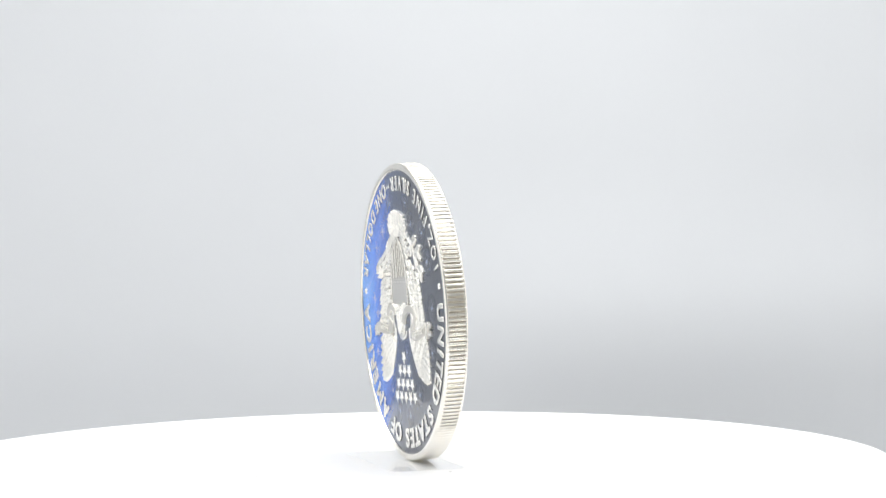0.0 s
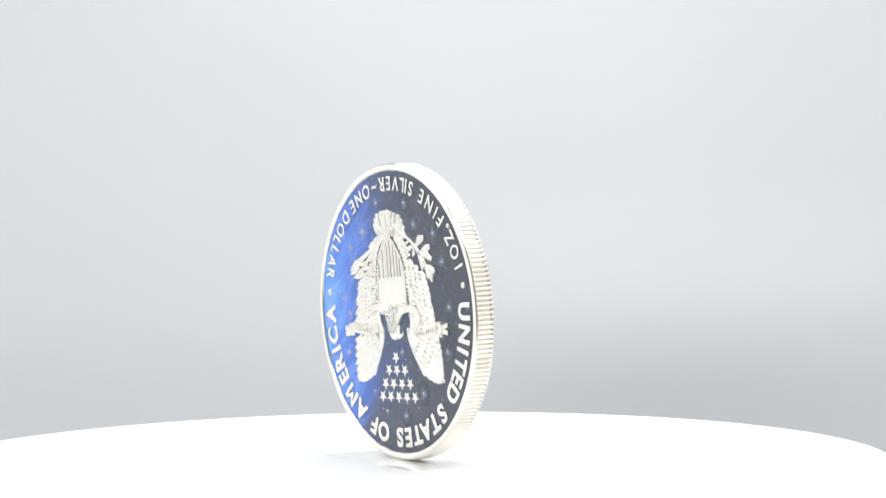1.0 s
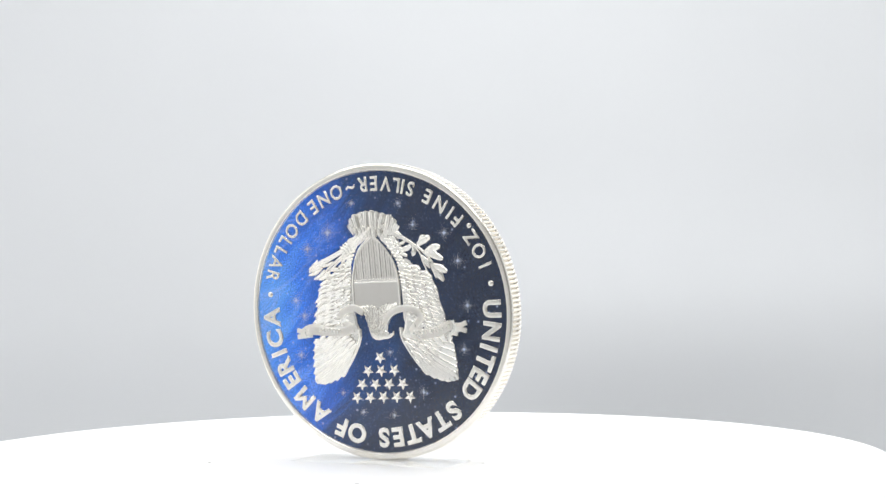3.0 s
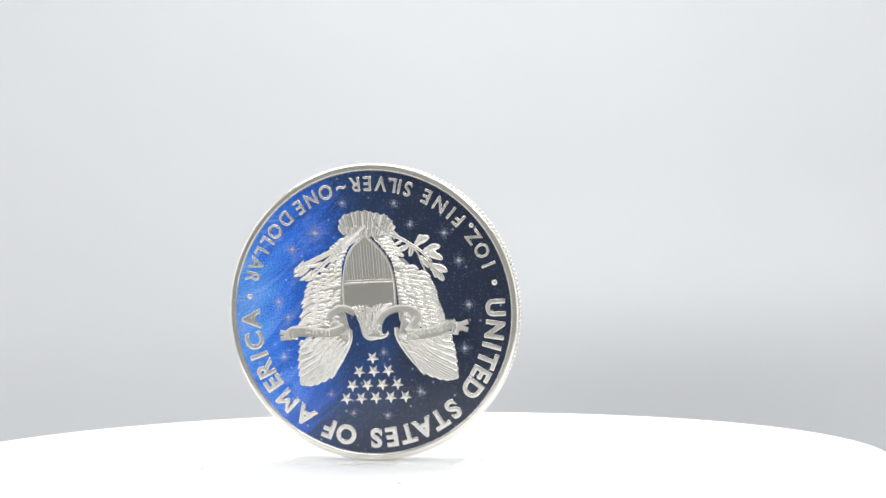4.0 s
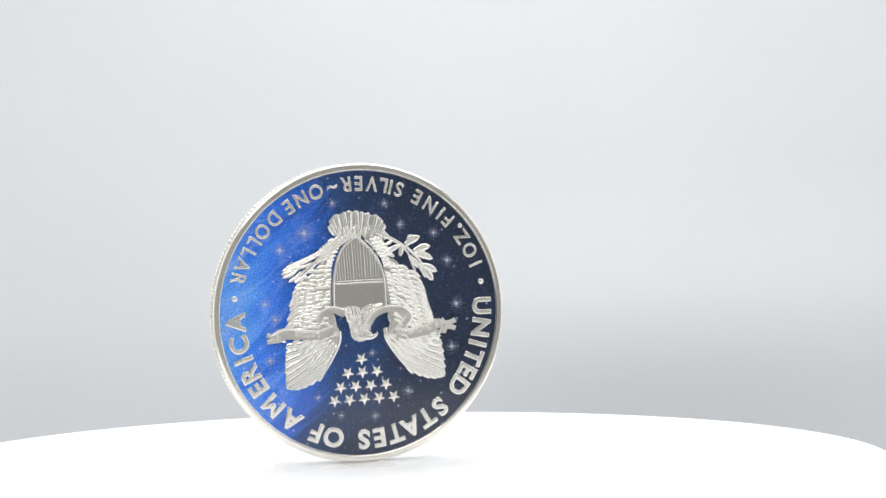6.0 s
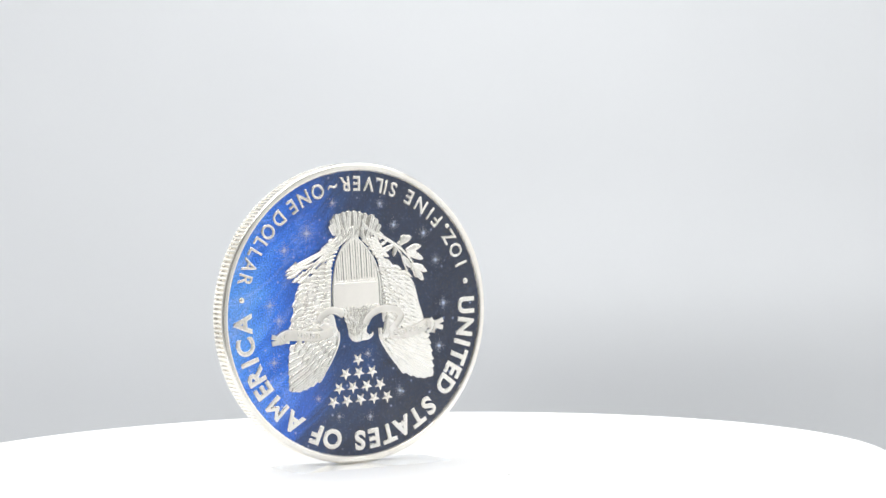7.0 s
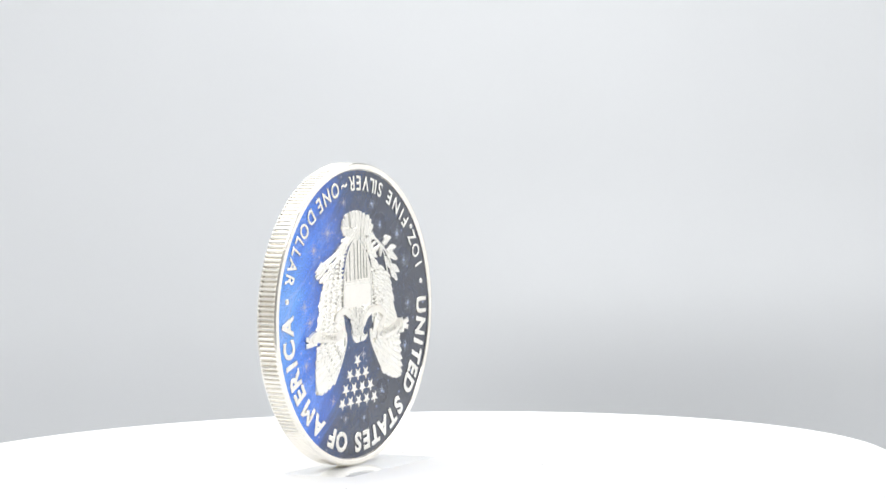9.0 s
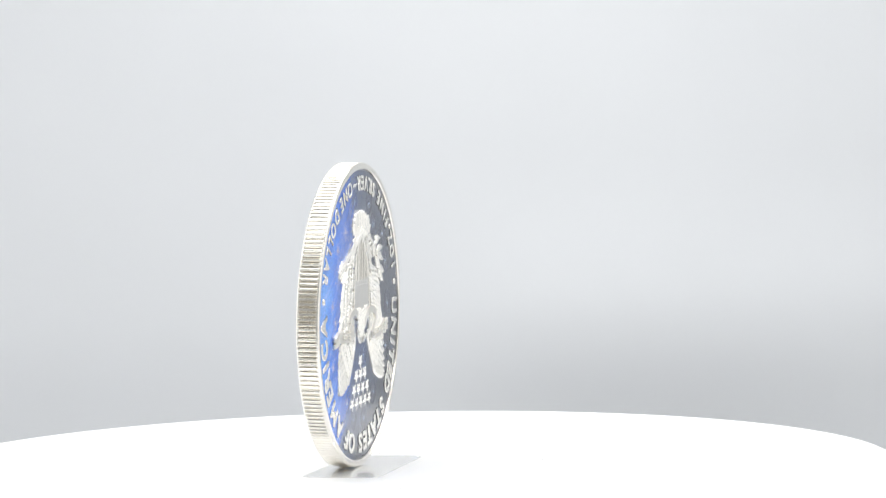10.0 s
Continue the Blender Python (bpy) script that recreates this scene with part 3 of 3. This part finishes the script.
for p0, p1, p2 in (((-0.55, 12.05), (-4.45, 9.22), (-9.75, 7.14)), ((-0.30, 11.75), (-4.45, 9.02), (-10.30, 6.75)), ((-0.15, 11.45), (-4.40, 8.85), (-10.40, 6.28)),
                   ((0.05, 11.15), (-4.33, 8.60), (-9.12, 5.27)), ((-0.40, 10.75), (-4.13, 8.38), (-8.19, 5.46))):
    bm = bmesh.new()
    sweep(bm, (p0, p1, p2), lambda s: 0.21 - 0.06 * s, lambda c, s: 0.62 - 0.22 * c * c, n=14)
    piece("shaft", bm, FROST, arrows)
    d = (Vector(p2) - Vector(p1)).normalized()
    bm = bmesh.new()
    sweep(bm, (Vector(p2) - d * 0.95, Vector(p2) - d * 0.3, Vector(p2) + d * 0.45), lambda s: 0.48 * (1 - s) + 0.02, lambda c, s: 0.6 - 0.25 * abs(c), n=8)
    piece("arrowhead", bm, FROST, arrows)
for i in range(7):
    # vanes of the arrows fan out next to the tail
    x, y = -0.1 - 0.42 * i, 11.75 - 0.30 * i
    piece("vane", feather_mesh((x - 0.5, y - 0.75), (x + 0.35, y + 0.30), 0.42, 0.5, 0.62, 0.05, 0.6, 0.22), FROST, arrows)
for k, (p0, p1) in enumerate((((-5.12, 9.36), (-4.28, 8.17)), ((-4.72, 9.64), (-3.82, 8.45)), ((-4.33, 9.86), (-3.43, 8.66)))):
    bm = bmesh.new()
    sweep(bm, (p0, ((p0[0] + p1[0]) / 2 + 0.12, (p0[1] + p1[1]) / 2 + 0.1), p1), lambda s: 0.2, lambda c, s: 0.66 - 0.25 * c * c, n=8)
    piece("talon", bm, FROST, arrows)

for base, tip in (((-7.83, 7.52), (-9.89, 6.75)), ((-8.17, 7.15), (-10.54, 6.37)), ((-8.27, 6.75), (-10.66, 5.76)), ((-7.92, 6.41), (-9.84, 5.13)), ((-7.06, 6.28), (-9.04, 5.00)), ((-6.40, 7.41), (-8.81, 6.98))):
    piece("fletching", feather_mesh(base, tip, 0.62, 0.30, 0.42, 0.08, 0.55, 0.4), FROST, arrows)

# olive branch held in the other foot
bm = bmesh.new()
sweep(bm, ((1.36, 12.74), (1.77, 11.80), (3.12, 10.86), (4.86, 9.87), (6.00, 9.15), (7.48, 8.06), (8.90, 6.39), (9.69, 4.61)), lambda s: 0.34 - 0.2 * s, lambda c, s: 0.66 - 0.2 * c * c - 0.2 * s, n=34)
branch = part("olive_branch", bm, FROST, COIN, "olive branch with leaves in frosted silver relief", m=LOW_RELIEF)
bm = bmesh.new()
sweep(bm, ((6.00, 8.96), (7.15, 7.78), (7.52, 6.65), (8.11, 5.05)), lambda s: 0.14, lambda c, s: 0.34 - 0.1 * c * c, n=14)
piece("twig", bm, FROST, branch)
for base, tip, width in (((6.98, 8.82), (9.05, 9.77), 1.15), ((7.26, 9.17), (8.12, 10.09), 0.8), ((8.08, 7.79), (10.49, 8.35), 1.1), ((8.18, 7.47), (10.72, 6.52), 1.05), ((8.56, 7.97), (9.95, 7.02), 0.8),
                         ((8.86, 5.86), (11.19, 4.74), 1.05), ((8.89, 5.55), (10.54, 3.54), 1.1), ((8.82, 6.18), (9.48, 4.00), 0.8), ((6.05, 8.83), (4.32, 8.28), 0.85), ((6.34, 8.62), (6.05, 7.27), 0.8),
                         ((7.41, 7.22), (8.64, 5.44), 0.9), ((5.11, 9.50), (4.08, 9.11), 0.6)):
    piece("leaf", feather_mesh(base, tip, width, 0.24, 0.34, 0.06, 0.35), FROST, branch)
for p0, p1 in (((3.50, 10.72), (4.20, 9.79)), ((3.92, 10.87), (4.68, 9.94)), ((2.98, 10.82), (3.65, 9.90))):
    bm = bmesh.new()
    sweep(bm, (p0, ((p0[0] + p1[0]) / 2 + 0.1, (p0[1] + p1[1]) / 2), p1), lambda s: 0.2, lambda c, s: 0.6 - 0.25 * c * c, n=8)
    piece("talon", bm, FROST, branch)
for side in (-1, 1):
    for r, (p0, p1, count, length) in enumerate((((-2.00, 10.07), (-3.49, 7.17), 7, 1.5), ((-2.73, 10.29), (-4.12, 7.91), 6, 1.3))):
        for i in range(count):
            s = i / (count - 1)
            x, y = p0[0] + (p1[0] - p0[0]) * s, p0[1] + (p1[1] - p0[1]) * s
            a = radians(205 + random.uniform(-12, 12))
            piece("feather", feather_mesh(flip((x, y), side), flip((x + length * math.cos(a), y + length * math.sin(a)), side), 0.6, 0.24 - 0.06 * r, 0.32 - 0.06 * r, 0.1 * side), FROST, tail)
for c in (((1.90, 10.22), 0.75), ((2.32, 9.63), 0.6), ((2.63, 8.92), 0.5), ((3.13, 8.10), 0.45), ((-3.46, 9.41), 0.5), ((-2.96, 9.84), 0.55)):
    bm = bmesh.new()
    dome(bm, *c[0], c[1], 0.36, 18)
    piece("thigh_tuft", bm, FROST, tail)

# printed sparkles on the enamel, one shared sheet
bm = bmesh.new()
bmesh.ops.create_circle(bm, cap_ends=True, radius=1.75, segments=24)
bm.transform(STAND_UP)
sparkle_mesh = bpy.data.meshes.new("printed_star")
bm.to_mesh(sparkle_mesh)
bm.free()
sparkle_mesh.materials.append(SPARKLE)
for x, y, size in ((-2.9, 15.3, 0.9), (-7.1, 11.5, 1.65), (-10.6, 9.5, 1.4), (-13.2, 2.4, 1.25), (-12.0, 0.2, 1.2), (4.4, 14.7, 0.9), (6.4, 11.6, 1.0),
                   (11.1, 10.1, 1.1), (12.8, 6.2, 1.1), (13.7, 0.1, 1.1), (-6.8, -10.9, 0.8), (-3.8, -13.7, 0.8), (-13.1, -5.3, 1.2), (1.2, -5.6, 0.9),
                   (12.6, -5.8, 1.1), (5.9, -11.3, 1.0), (1.0, -14.3, 0.9)):
    ob = new("printed_star", sparkle_mesh)
    ob.parent = COIN
    ob.matrix_basis = Matrix.LocRotScale((x * 0.001, -0.00001, y * 0.001), Euler((0, radians(3.7), 0)), (size, 1, size))


def lint(x, y, turn, length):
    """A curled thread of lint lying on the platter."""
    ob = new("lint")
    tagged(ob, "tiny curled grey lint fibre on the white platter", "lint", "lint on the platter")
    bm = bmesh.new()
    rings = []
    for k in range(7):
        a = (k - 3) * 0.35
        p = Vector((length * math.sin(a), length * 0.6 * (1 - math.cos(a)), 0.04))
        rings.append([bm.verts.new(p + Vector((0, 0.04 * math.cos(b), 0.035 * math.sin(b)))) for b in (0.0, 1.57, 3.14, 4.71)])
    for a, b in zip(rings, rings[1:]):
        for i in range(4):
            bm.faces.new((a[i], a[(i + 1) % 4], b[(i + 1) % 4], b[i]))
    part("fibre", bm, DUST, ob, m=pose(x * 0.001, y * 0.001, 0, 0, 0, turn) @ MM)
    return ob


LINT = [lint(11.8, 4.7, 60, 0.22), lint(6.2, -20.0, 10, 0.32), lint(-24.1, -7.8, 40, 0.2)]


def motions():
    """The platter, the film and the coin turn together about the platter's axis."""
    turn = [(0.0, -73.62), (0.5, -65.97), (1.0, -58.42), (1.5, -50.96), (2.0, -43.6), (2.5, -36.28), (3.0, -28.95), (3.5, -21.55), (4.0, -14.16), (4.5, -6.71), (5.0, 0.7),
            (5.5, 8.02), (6.0, 15.32), (6.5, 22.6), (7.0, 29.9), (7.5, 37.15), (8.0, 44.58), (8.5, 52.08), (9.0, 59.75), (9.5, 67.43), (10.0, 75.02)]
    def platter(a):
        """The platter runs a fifth of a degree out of true."""
        return pose(0, 0, 0, 0, 0, a) @ pose(0, 0, 0, -0.2)
    walk(PLATTER, [(t, pose(0.0004, 0.0032, 0) @ platter(a)) for t, a in turn])
    for ob in (*LINT, FILM):
        walk(ob, [(t, platter(a)) for t, a in turn])
    walk(COIN, [(t, platter(a) @ pose(-0.00298, 0.00288, 0.02047, 1.87) @ pose(0, 0, 0, 0, -3.7, 0)) for t, a in turn])


motions()
